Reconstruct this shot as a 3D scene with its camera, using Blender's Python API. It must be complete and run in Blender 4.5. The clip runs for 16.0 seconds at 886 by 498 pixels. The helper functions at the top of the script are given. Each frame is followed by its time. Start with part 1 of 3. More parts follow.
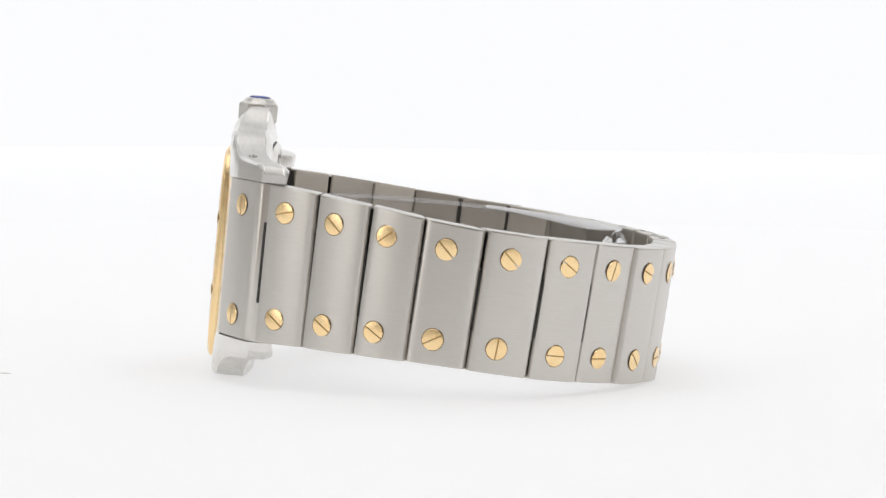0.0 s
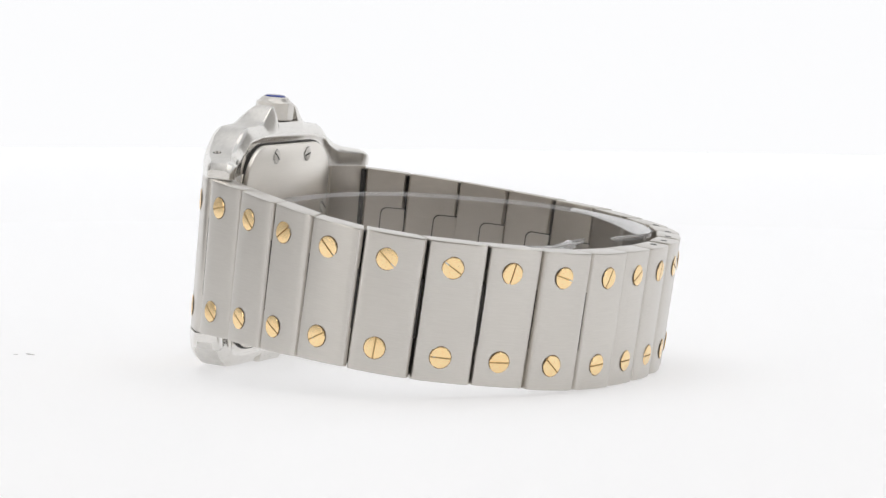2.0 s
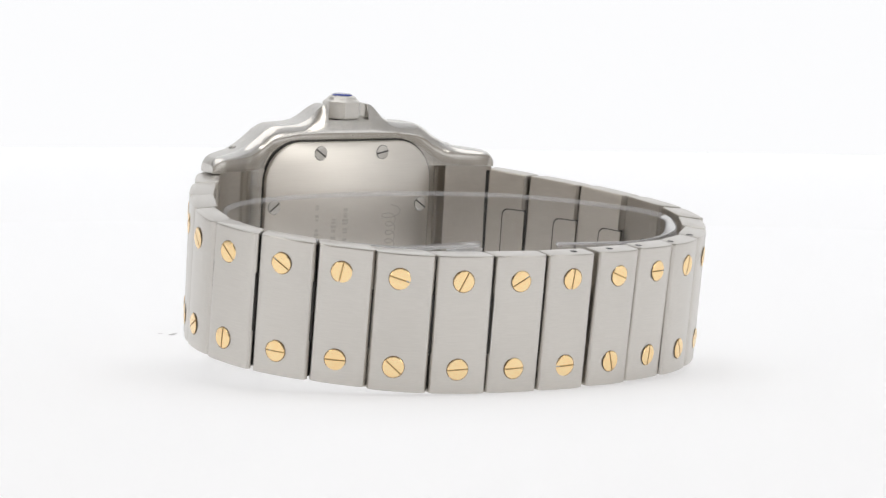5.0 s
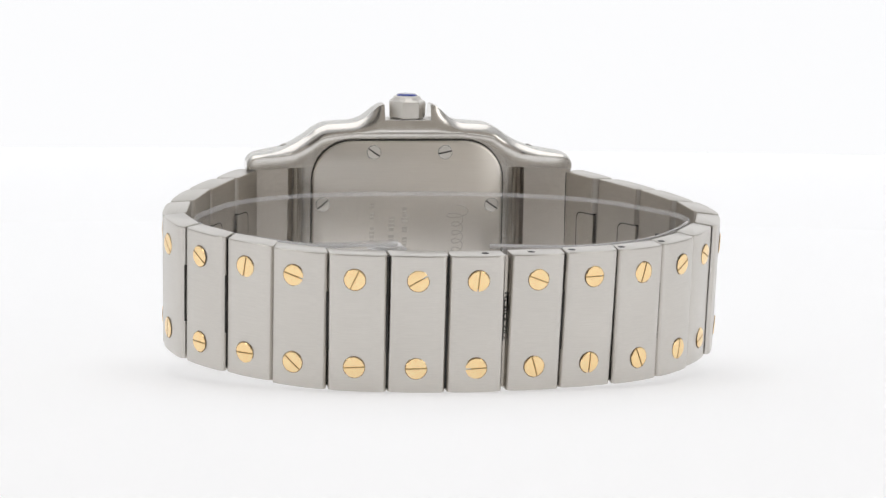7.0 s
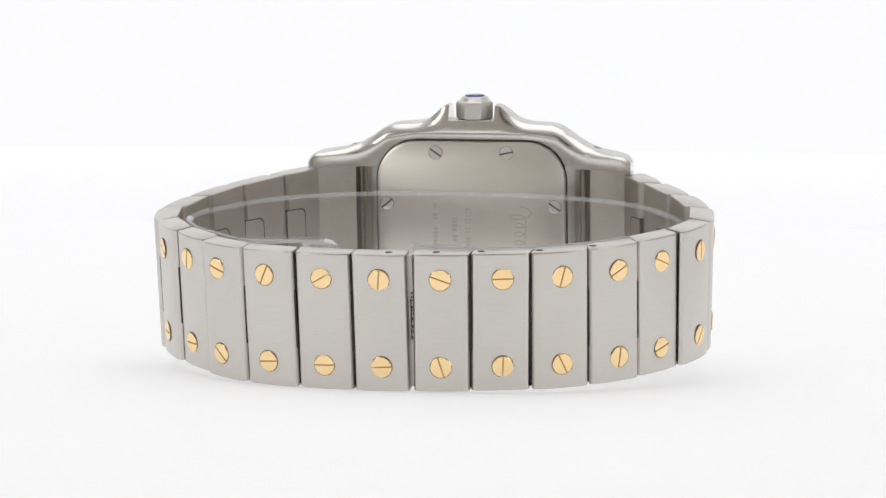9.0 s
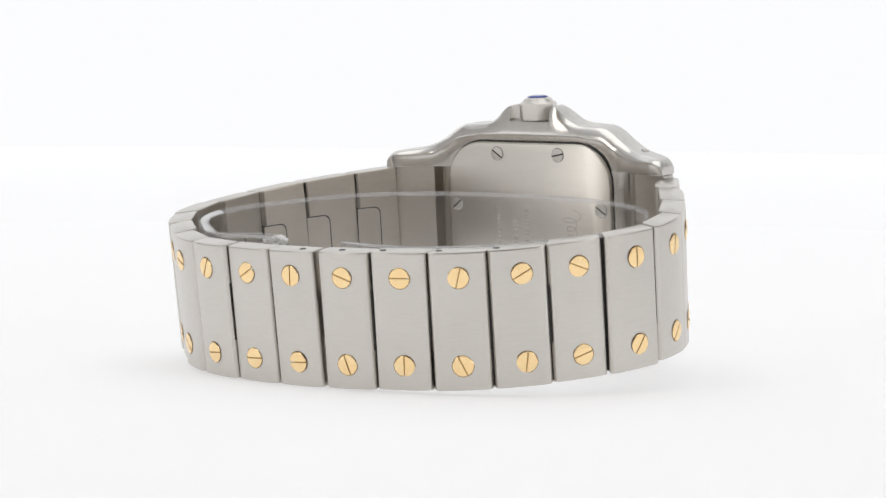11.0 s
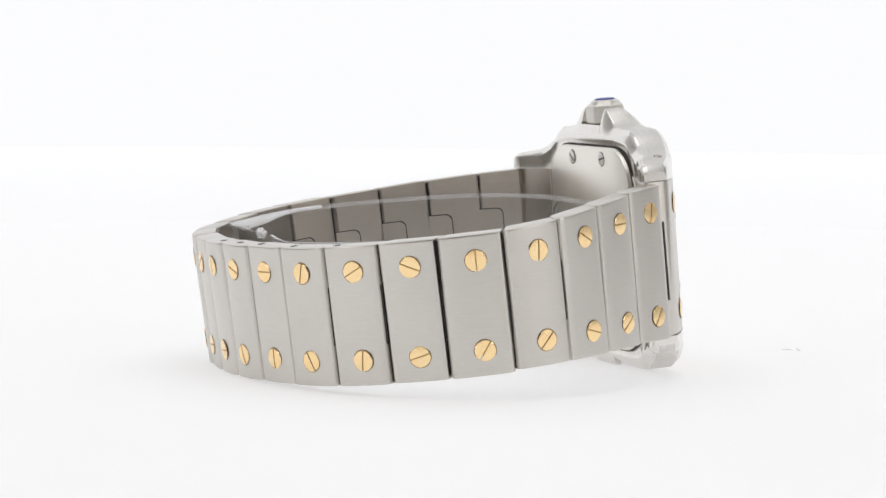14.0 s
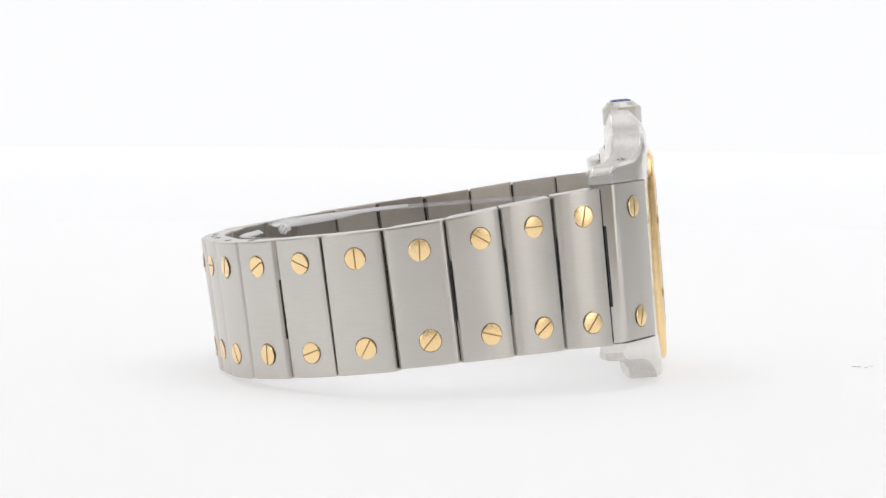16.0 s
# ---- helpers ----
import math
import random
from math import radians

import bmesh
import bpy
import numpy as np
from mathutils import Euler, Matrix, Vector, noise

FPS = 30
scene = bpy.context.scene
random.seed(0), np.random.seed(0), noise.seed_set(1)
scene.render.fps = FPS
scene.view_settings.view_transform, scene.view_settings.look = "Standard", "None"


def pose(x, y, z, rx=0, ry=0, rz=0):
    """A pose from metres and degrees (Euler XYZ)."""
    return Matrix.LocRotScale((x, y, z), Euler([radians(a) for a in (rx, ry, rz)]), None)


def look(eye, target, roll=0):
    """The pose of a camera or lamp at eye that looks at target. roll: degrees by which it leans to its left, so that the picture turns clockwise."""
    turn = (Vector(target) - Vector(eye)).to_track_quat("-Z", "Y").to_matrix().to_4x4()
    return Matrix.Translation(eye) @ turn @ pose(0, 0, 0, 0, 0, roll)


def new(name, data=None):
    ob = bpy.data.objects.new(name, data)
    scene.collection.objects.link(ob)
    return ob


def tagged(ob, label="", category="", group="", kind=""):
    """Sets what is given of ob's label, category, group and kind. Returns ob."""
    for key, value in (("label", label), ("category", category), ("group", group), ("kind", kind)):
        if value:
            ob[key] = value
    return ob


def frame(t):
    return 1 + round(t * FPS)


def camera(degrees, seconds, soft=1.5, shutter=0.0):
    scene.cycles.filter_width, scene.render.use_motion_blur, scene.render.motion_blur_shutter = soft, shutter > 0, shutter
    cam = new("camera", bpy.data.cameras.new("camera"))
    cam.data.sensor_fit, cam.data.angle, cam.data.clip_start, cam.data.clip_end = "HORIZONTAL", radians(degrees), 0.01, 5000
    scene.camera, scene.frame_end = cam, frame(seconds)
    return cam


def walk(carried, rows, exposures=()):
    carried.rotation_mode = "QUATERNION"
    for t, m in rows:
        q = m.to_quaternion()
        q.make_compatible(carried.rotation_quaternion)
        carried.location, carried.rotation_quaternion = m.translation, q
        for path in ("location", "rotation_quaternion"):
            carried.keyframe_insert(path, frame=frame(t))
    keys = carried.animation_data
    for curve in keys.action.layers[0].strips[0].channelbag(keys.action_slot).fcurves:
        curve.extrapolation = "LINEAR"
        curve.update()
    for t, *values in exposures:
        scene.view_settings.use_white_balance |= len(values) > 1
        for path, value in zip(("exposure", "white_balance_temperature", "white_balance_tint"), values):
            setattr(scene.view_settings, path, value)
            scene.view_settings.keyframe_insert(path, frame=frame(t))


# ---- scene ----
MM = 0.001

# camera: stands still before a turntable
cam = camera(16.288, 16.0, soft=1.5)
EYE = Vector((0.0, -0.37222, 0.04098))
YAW, PITCH = 0.00134, 0.07116
AIM = EYE + Vector((math.sin(YAW) * math.cos(PITCH), math.cos(YAW) * math.cos(PITCH), -math.sin(PITCH)))
walk(cam, [(0.0, look(EYE, AIM, 0.534)), (16.0, look(EYE, AIM, 0.534))])

# turn of the table, degrees by second
TURN = [(0.0, 89.66), (0.5, 84.1), (1.0, 78.1), (1.5, 72.53), (2.0, 66.56), (2.5, 61.01), (3.0, 55.01), (3.5, 49.39),
        (4.0, 43.35), (4.5, 37.75), (7.0, 8.58), (7.5, 3.05), (8.0, -2.9), (8.5, -8.46), (9.0, -14.51), (11.5, -43.21),
        (12.0, -49.05), (12.5, -54.51), (13.0, -60.45), (13.5, -65.88), (14.0, -71.76), (14.5, -77.17), (15.0, -83.17), (15.5, -88.55),
        (16.0, -94.62)]

# ---- light: a white product tent with lamps above and at both sides ----
world = bpy.data.worlds.new("tent_air")
scene.world = world
world.use_nodes = True
world.node_tree.nodes["Background"].inputs[0].default_value = (0.9, 0.95, 1.0, 1)
world.node_tree.nodes["Background"].inputs[1].default_value = 0.05
scene.view_settings.exposure = 0.0


def area(name, eye, target, sx, sy, watts, colour=(1, 1, 1)):
    data = bpy.data.lights.new(name, "AREA")
    data.shape, data.size, data.size_y, data.energy, data.color = "RECTANGLE", sx, sy, watts, colour
    ob = new(name, data)
    ob.matrix_world = look(eye, target)
    return tagged(ob, "white diffused tent lamp", "lamp", kind="structure")


area("top_lamp", (0, -0.10, 0.68), (0, -0.10, 0), 0.7, 0.6, 0.96, (1.0, 0.98, 0.955))
area("front_lamp", (-0.52, -0.37, 0.24), (0, 0, 0.03), 0.16, 0.42, 0.36, (1.0, 0.985, 0.96))
area("front_lamp", (0.52, -0.37, 0.24), (0, 0, 0.03), 0.16, 0.42, 0.36, (1.0, 0.985, 0.96))


# ---- materials ----
def material(name, base, rough=0.5, metal=0.0, **more):
    m = bpy.data.materials.new(name)
    m.use_nodes = True
    b = m.node_tree.nodes["Principled BSDF"]
    b.inputs["Base Color"].default_value = (*base, 1)
    b.inputs["Roughness"].default_value = rough
    b.inputs["Metallic"].default_value = metal
    for key, value in more.items():
        b.inputs[key.replace("_", " ")].default_value = value
    return m


def grain(m, scale, colour_a, colour_b, rough_a, rough_b, bump=0.0, detail=4.0, spots=120.0, aniso=0.0):
    """Streaks of the given scale (per metre, along x, y, z) plus broad stains in colour and roughness."""
    t = m.node_tree
    n, l = t.nodes, t.links
    b = n["Principled BSDF"]
    co = n.new("ShaderNodeTexCoord")
    info = n.new("ShaderNodeObjectInfo")
    add = n.new("ShaderNodeVectorMath")
    add.operation = "ADD"
    l.new(co.outputs["Object"], add.inputs[0])
    l.new(info.outputs["Random"], add.inputs[1])
    mp = n.new("ShaderNodeMapping")
    mp.inputs["Scale"].default_value = scale
    l.new(add.outputs[0], mp.inputs[0])
    fine = n.new("ShaderNodeTexNoise")
    fine.inputs["Scale"].default_value = 1.0
    fine.inputs["Detail"].default_value = detail
    l.new(mp.outputs[0], fine.inputs["Vector"])
    broad = n.new("ShaderNodeTexNoise")
    broad.inputs["Scale"].default_value = spots
    broad.inputs["Detail"].default_value = 3.0
    l.new(add.outputs[0], broad.inputs["Vector"])
    mix = n.new("ShaderNodeMath")
    mix.operation = "MULTIPLY_ADD"
    mix.inputs[1].default_value = 0.6
    l.new(fine.outputs["Fac"], mix.inputs[0])
    half = n.new("ShaderNodeMath")
    half.operation = "MULTIPLY"
    half.inputs[1].default_value = 0.4
    l.new(broad.outputs["Fac"], half.inputs[0])
    l.new(half.outputs[0], mix.inputs[2])
    ramp = n.new("ShaderNodeValToRGB")
    ramp.color_ramp.elements[0].position, ramp.color_ramp.elements[1].position = 0.3, 0.7
    ramp.color_ramp.elements[0].color = (*colour_a, 1)
    ramp.color_ramp.elements[1].color = (*colour_b, 1)
    l.new(mix.outputs[0], ramp.inputs[0])
    l.new(ramp.outputs[0], b.inputs["Base Color"])
    rr = n.new("ShaderNodeMapRange")
    rr.inputs["From Min"].default_value, rr.inputs["From Max"].default_value = 0.3, 0.7
    rr.inputs["To Min"].default_value, rr.inputs["To Max"].default_value = rough_a, rough_b
    l.new(mix.outputs[0], rr.inputs["Value"])
    l.new(rr.outputs[0], b.inputs["Roughness"])
    if bump:
        bp = n.new("ShaderNodeBump")
        bp.inputs["Strength"].default_value = bump
        bp.inputs["Distance"].default_value = 0.00002
        l.new(fine.outputs["Fac"], bp.inputs["Height"])
        l.new(bp.outputs[0], b.inputs["Normal"])
    return m


STEEL = grain(material("brushed_steel", (0.6, 0.58, 0.55), 0.3, 1.0), (300, 9000, 12000),
              (0.592, 0.567, 0.530), (0.660, 0.634, 0.594), 0.28, 0.34, 0.1)
POLISHED = grain(material("polished_steel", (0.66, 0.64, 0.61), 0.1, 1.0), (900, 900, 900),
                 (0.75, 0.732, 0.70), (0.81, 0.792, 0.76), 0.15, 0.21)
SATIN = grain(material("satin_steel", (0.6, 0.58, 0.55), 0.3, 1.0), (400, 3000, 3000),
              (0.70, 0.678, 0.64), (0.76, 0.738, 0.70), 0.36, 0.45)
BACKSTEEL = grain(material("caseback_steel", (0.6, 0.58, 0.55), 0.3, 1.0), (250, 6000, 9000),
                  (0.84, 0.805, 0.75), (0.90, 0.865, 0.81), 0.30, 0.36, 0.2)
# same steel, its colour darkened for the shade inside the bracelet
INNER = grain(material("shaded_inner_steel", (0.5, 0.47, 0.43), 0.24, 1.0), (600, 2500, 2500),
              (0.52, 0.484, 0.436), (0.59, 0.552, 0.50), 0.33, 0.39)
WORN = grain(material("worn_brushed_steel", (0.7, 0.68, 0.65), 0.35, 1.0), (500, 2500, 2500),
             (0.62, 0.604, 0.576), (0.77, 0.754, 0.725), 0.36, 0.52, 0.3, spots=450.0)
GOLD = grain(material("yellow_gold", (0.98, 0.76, 0.42), 0.2, 1.0), (900, 900, 900),
             (0.98, 0.70, 0.36), (1.0, 0.78, 0.45), 0.16, 0.28, 0.7)
# near-black that puts the shade of gaps, slots and holes into colour
GAP = material("gap_shade_black", (0.03, 0.028, 0.025), 0.6, 0.0)
# shade in each screw's ring gap and slot, given as darker gold
GOLDGAP = material("screw_gap_shade", (0.22, 0.14, 0.07), 0.5, 0.6)
GOLDSLOT = material("screw_slot_shade", (0.60, 0.41, 0.18), 0.45, 0.95)
ENGRAVED = material("engraving", (0.66, 0.63, 0.585), 0.5, 0.95)
BLUE = material("blue_spinel", (0.045, 0.075, 0.36), 0.15, 0.0, Coat_Weight=0.8)
DIAL = material("cream_dial", (0.8, 0.78, 0.72), 0.5)


def clear(name, tint, see, rough):
    m = bpy.data.materials.new(name)
    m.use_nodes = True
    n, l = m.node_tree.nodes, m.node_tree.links
    b = n["Principled BSDF"]
    b.inputs["Base Color"].default_value = (*tint, 1)
    b.inputs["Roughness"].default_value = rough
    tr = n.new("ShaderNodeBsdfTransparent")
    mx = n.new("ShaderNodeMixShader")
    no = n.new("ShaderNodeTexNoise")
    no.inputs["Scale"].default_value = 350.0
    rg = n.new("ShaderNodeMapRange")
    rg.inputs["To Min"].default_value, rg.inputs["To Max"].default_value = 0.5 * (1.0 - see), 1.5 * (1.0 - see)
    l.new(no.outputs["Fac"], rg.inputs["Value"])
    l.new(rg.outputs[0], mx.inputs[0])
    l.new(tr.outputs[0], mx.inputs[1])
    l.new(b.outputs[0], mx.inputs[2])
    # gloss of the smooth film, strongest at a grazing view
    gl = n.new("ShaderNodeBsdfGlossy")
    gl.inputs["Roughness"].default_value = rough
    fr = n.new("ShaderNodeFresnel")
    fr.inputs["IOR"].default_value = 1.3
    weak = n.new("ShaderNodeMath")
    weak.operation = "MULTIPLY"
    weak.inputs[1].default_value = 0.12
    l.new(fr.outputs[0], weak.inputs[0])
    top = n.new("ShaderNodeMixShader")
    l.new(weak.outputs[0], top.inputs[0])
    l.new(mx.outputs[0], top.inputs[1])
    l.new(gl.outputs[0], top.inputs[2])
    l.new(top.outputs[0], n["Material Output"].inputs[0])
    return m


PLASTIC = clear("clear_plastic", (0.95, 0.95, 0.97), 0.978, 0.14)
PLASTIC_RIM = clear("plastic_edge", (0.95, 0.95, 0.98), 0.78, 0.15)
FOLD = clear("folded_plastic", (0.96, 0.96, 0.97), 0.12, 0.12)
# milky white that stands in for light glancing off the strip's ends
GLARE_FILM = clear("milky_glare_plastic", (0.95, 0.95, 0.96), 0.3, 0.2)
GLASS = material("sapphire_glass", (0.95, 0.97, 1.0), 0.03, 0.0, Transmission_Weight=1.0, IOR=1.5)
WHITE = grain(material("glowing_white_acrylic", (0.67, 0.67, 0.68), 0.9), (60, 60, 60), (0.655, 0.66, 0.668), (0.675, 0.678, 0.686), 0.85, 0.95)
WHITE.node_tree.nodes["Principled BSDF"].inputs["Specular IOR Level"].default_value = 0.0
CLOTH = grain(material("white_cloth", (0.86, 0.87, 0.88), 0.9), (800, 800, 800), (0.84, 0.85, 0.87), (0.88, 0.89, 0.9), 0.85, 0.95)
DARKCLOTH = grain(material("grey_cloth", (0.3, 0.3, 0.3), 0.9), (800, 800, 800), (0.43, 0.397, 0.355), (0.49, 0.453, 0.405), 0.85, 0.95)
GREYCLOTH = grain(material("side_cloth", (0.4, 0.4, 0.4), 0.9), (800, 800, 800), (0.54, 0.531, 0.518), (0.60, 0.591, 0.578), 0.85, 0.95)
DARKHOLE = grain(material("dark_cloth", (0.06, 0.055, 0.05), 0.9), (800, 800, 800), (0.05, 0.045, 0.04), (0.08, 0.075, 0.07), 0.85, 0.95)
SPECK = material("grey_dust", (0.6, 0.59, 0.58), 0.9)


def self_lit(name, colour, strength):
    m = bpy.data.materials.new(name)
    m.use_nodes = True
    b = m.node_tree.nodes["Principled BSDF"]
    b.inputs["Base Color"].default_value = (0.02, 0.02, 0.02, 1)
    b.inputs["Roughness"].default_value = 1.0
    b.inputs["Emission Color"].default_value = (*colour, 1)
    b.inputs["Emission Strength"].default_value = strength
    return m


# plain backdrop with an added glow that sets its even white
SELF_LIT = self_lit("self_lit_panel", (0.985, 0.988, 1.0), 0.965)


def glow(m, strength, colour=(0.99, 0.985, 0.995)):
    """Adds an even glow to a material."""
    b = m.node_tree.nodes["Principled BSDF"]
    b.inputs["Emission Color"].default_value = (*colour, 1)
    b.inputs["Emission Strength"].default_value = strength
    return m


# assumed glow of the white table, added to keep its shadows faint
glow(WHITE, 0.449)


# ---- mesh helpers ----
def part(name, bm, mat, parent=None, label="", m=None, sharp=35):
    """Links a bmesh, in millimetres, as one mesh object under its parent."""
    me = bpy.data.meshes.new(name)
    bmesh.ops.recalc_face_normals(bm, faces=bm.faces)
    bm.to_mesh(me)
    bm.free()
    me.transform(Matrix.Scale(MM, 4))
    for mm in (mat if isinstance(mat, (list, tuple)) else [mat]):
        me.materials.append(mm)
    for f in me.polygons:
        f.use_smooth = True
    me.set_sharp_from_angle(angle=radians(sharp))
    return placed(name, me, parent, label, m)


def placed(name, me, parent=None, label="", m=None):
    ob = new(name, me)
    ob.parent = parent
    if m is not None:
        ob.matrix_basis = m
    return tagged(ob, label) if label else ob


def mmpose(x, y, z, rx=0, ry=0, rz=0):
    return pose(x * MM, y * MM, z * MM, rx, ry, rz)


def loft(bm, rings, close=True, mats=None, cols=None):
    """Joins closed rings of equal length with quads, and caps both ends."""
    vs = [[bm.verts.new(p) for p in r] for r in rings]
    n = len(vs[0])
    for i, (a, b) in enumerate(zip(vs, vs[1:])):
        for j in range(n):
            f = bm.faces.new((a[j], a[(j + 1) % n], b[(j + 1) % n], b[j]))
            if mats:
                f.material_index = mats[i]
            if cols:
                f.material_index = cols[j]
    if close:
        f = bm.faces.new(vs[0][::-1])
        g = bm.faces.new(vs[-1])
        if mats:
            f.material_index, g.material_index = mats[0], mats[-1]
    return vs


def table(x, xs, ys):
    return float(np.interp(x, xs, ys))


def rounded(w, h, r, n=8):
    """Outline of a rounded rectangle, counter-clockwise."""
    out = []
    for cx, cy, a in ((w / 2 - r, h / 2 - r, 0), (-w / 2 + r, h / 2 - r, 90), (-w / 2 + r, -h / 2 + r, 180), (w / 2 - r, -h / 2 + r, 270)):
        for i in range(n + 1):
            b = radians(a + 90 * i / n)
            out.append((cx + r * math.cos(b), cy + r * math.sin(b)))
    return out


def screw_mesh(name, r, slot, depth, mats, seat=0.06, dome=0.1):
    """A slotted screw head whose face looks along +z; a ring colours its gap's shade."""
    bm = bmesh.new()
    n = 40
    for side in (0, math.pi):
        rows = []
        for rr, z in ((r, 0.0), (r - 0.09, dome * 0.6), (r * 0.62, dome * 0.9), (r * 0.3, dome)):
            a0 = math.asin(slot / rr)
            arc = [side + a0 + (math.pi - 2 * a0) * i / (n // 2) for i in range(n // 2 + 1)]
            rows.append([bm.verts.new((rr * math.cos(a), rr * math.sin(a), z)) for a in arc])
        low = [bm.verts.new((rows[0][i].co.x, rows[0][i].co.y, -depth)) for i in (0, -1)]
        for a, b in zip(rows, rows[1:]):
            for i in range(n // 2):
                bm.faces.new((a[i], a[i + 1], b[i + 1], b[i]))
        bm.faces.new(rows[-1])
        f = bm.faces.new([v[0] for v in rows] + [v[-1] for v in reversed(rows)] + [low[1], low[0]])
        f.material_index = 2
    q = [bm.verts.new((x, y, -depth)) for x, y in ((-r, -slot), (r, -slot), (r, slot), (-r, slot))]
    f = bm.faces.new(q)
    f.material_index = 2
    ring = [[bm.verts.new((rr * math.cos(2 * math.pi * i / n), rr * math.sin(2 * math.pi * i / n), z)) for i in range(n)]
            for rr, z in ((r - 0.02, -0.05), (r + seat, -0.055))]
    for i in range(n):
        f = bm.faces.new((ring[0][i], ring[0][(i + 1) % n], ring[1][(i + 1) % n], ring[1][i]))
        f.material_index = 1
    bmesh.ops.recalc_face_normals(bm, faces=bm.faces)
    me = bpy.data.meshes.new(name)
    bm.to_mesh(me)
    bm.free()
    me.transform(Matrix.Scale(MM, 4))
    for mm in mats:
        me.materials.append(mm)
    for f in me.polygons:
        f.use_smooth = True
    me.set_sharp_from_angle(angle=radians(20))
    return me


def disc_mesh(name, r, h, mat, n=24):
    bm = bmesh.new()
    loft(bm, [[(rr * math.cos(2 * math.pi * i / n), rr * math.sin(2 * math.pi * i / n), z) for i in range(n)] for rr, z in ((r, -h), (r, h * 0.3), (r * 0.8, h))])
    bmesh.ops.recalc_face_normals(bm, faces=bm.faces)
    me = bpy.data.meshes.new(name)
    bm.to_mesh(me)
    bm.free()
    me.transform(Matrix.Scale(MM, 4))
    me.materials.append(mat)
    return me


# ---- the tent ----
def build_tent():
    bm = bmesh.new()
    n = 96
    loft(bm, [[(r * math.cos(2 * math.pi * i / n), r * math.sin(2 * math.pi * i / n), z) for i in range(n)] for r, z in ((800, -8), (800, -4))])
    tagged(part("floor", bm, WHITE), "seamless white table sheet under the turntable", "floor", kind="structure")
    # tent wall: glowing behind; unseen grey cloth elsewhere, toned for the steel's reflections
    def wall(name, a0, a1, mat, z0, z1, label):
        b = bmesh.new()
        k = 40
        rings = []
        for r, z in ((780, z0), (780, z1), (790, z1), (790, z0)):
            rings.append([(r * math.cos(radians(a0 + (a1 - a0) * i / k)), r * math.sin(radians(a0 + (a1 - a0) * i / k)), z) for i in range(k + 1)])
        vs = [[b.verts.new(p) for p in r] for r in rings]
        for q in range(4):
            for i in range(k):
                b.faces.new((vs[q][i], vs[q][i + 1], vs[(q + 1) % 4][i + 1], vs[(q + 1) % 4][i]))
        b.faces.new([v[0] for v in vs])
        b.faces.new([v[-1] for v in vs])
        tagged(part(name, b, mat), label, "wall", kind="structure")
    wall("backdrop", 38, 142, SELF_LIT, -4, 700, "plain white studio backdrop with an added glow")
    wall("wall_west", 142, 215, GREYCLOTH, -4, 700, "grey cloth side of the photo tent")
    wall("wall_east", -35, 38, GREYCLOTH, -4, 700, "grey cloth side of the photo tent")
    wall("wall_south", 215, 264, DARKCLOTH, -4, 700, "grey cloth front of the photo tent")
    wall("wall_south", 276, 325, DARKCLOTH, -4, 700, "grey cloth front of the photo tent")
    wall("wall_opening", 264, 276, DARKHOLE, -4, 700, "dark opening of the photo tent for the camera")
    bm = bmesh.new()
    loft(bm, [[(795 * math.cos(2 * math.pi * i / n), 795 * math.sin(2 * math.pi * i / n), z) for i in range(n)] for z in (702, 712)])
    tagged(part("ceiling", bm, CLOTH), "white cloth roof of the photo tent", "ceiling", kind="structure")


build_tent()


def build_turntable():
    bm = bmesh.new()
    n = 160
    loft(bm, [[(r * math.cos(2 * math.pi * i / n), r * math.sin(2 * math.pi * i / n), z) for i in range(n)]
              for r, z in ((284, -3.6), (285, -2.5), (285, -1.0), (284.6, -0.3), (283.8, 0.0))])
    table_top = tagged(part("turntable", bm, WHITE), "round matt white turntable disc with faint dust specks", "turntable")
    for x, y, sx, sy, rz in ((-10.0, 50.8, 0.9, 0.5, 60), (-9.0, 51.9, 0.5, 0.3, 0), (-10.8, 52.6, 0.45, 0.3, -20)):
        b = bmesh.new()
        k = 14
        rnd = random.Random(int(x * 10))
        rings = []
        wob = [rnd.uniform(0.75, 1.15) for _ in range(k)]
        for f, z in ((1.0, 0.0), (0.8, 0.03), (0.3, 0.05)):
            rings.append([(f * wob[i] * sx * math.cos(2 * math.pi * i / k), f * wob[i] * sy * math.sin(2 * math.pi * i / k), z) for i in range(k)])
        loft(b, rings)
        part("dust_speck", b, SPECK, table_top, "small grey dust speck", mmpose(x, y, 0, 0, 0, rz))
    return table_top


turntable = build_turntable()

# ---- the watch ----
watch = tagged(new("wristwatch"), "steel and gold square wristwatch with link bracelet, standing on edge", "watch")

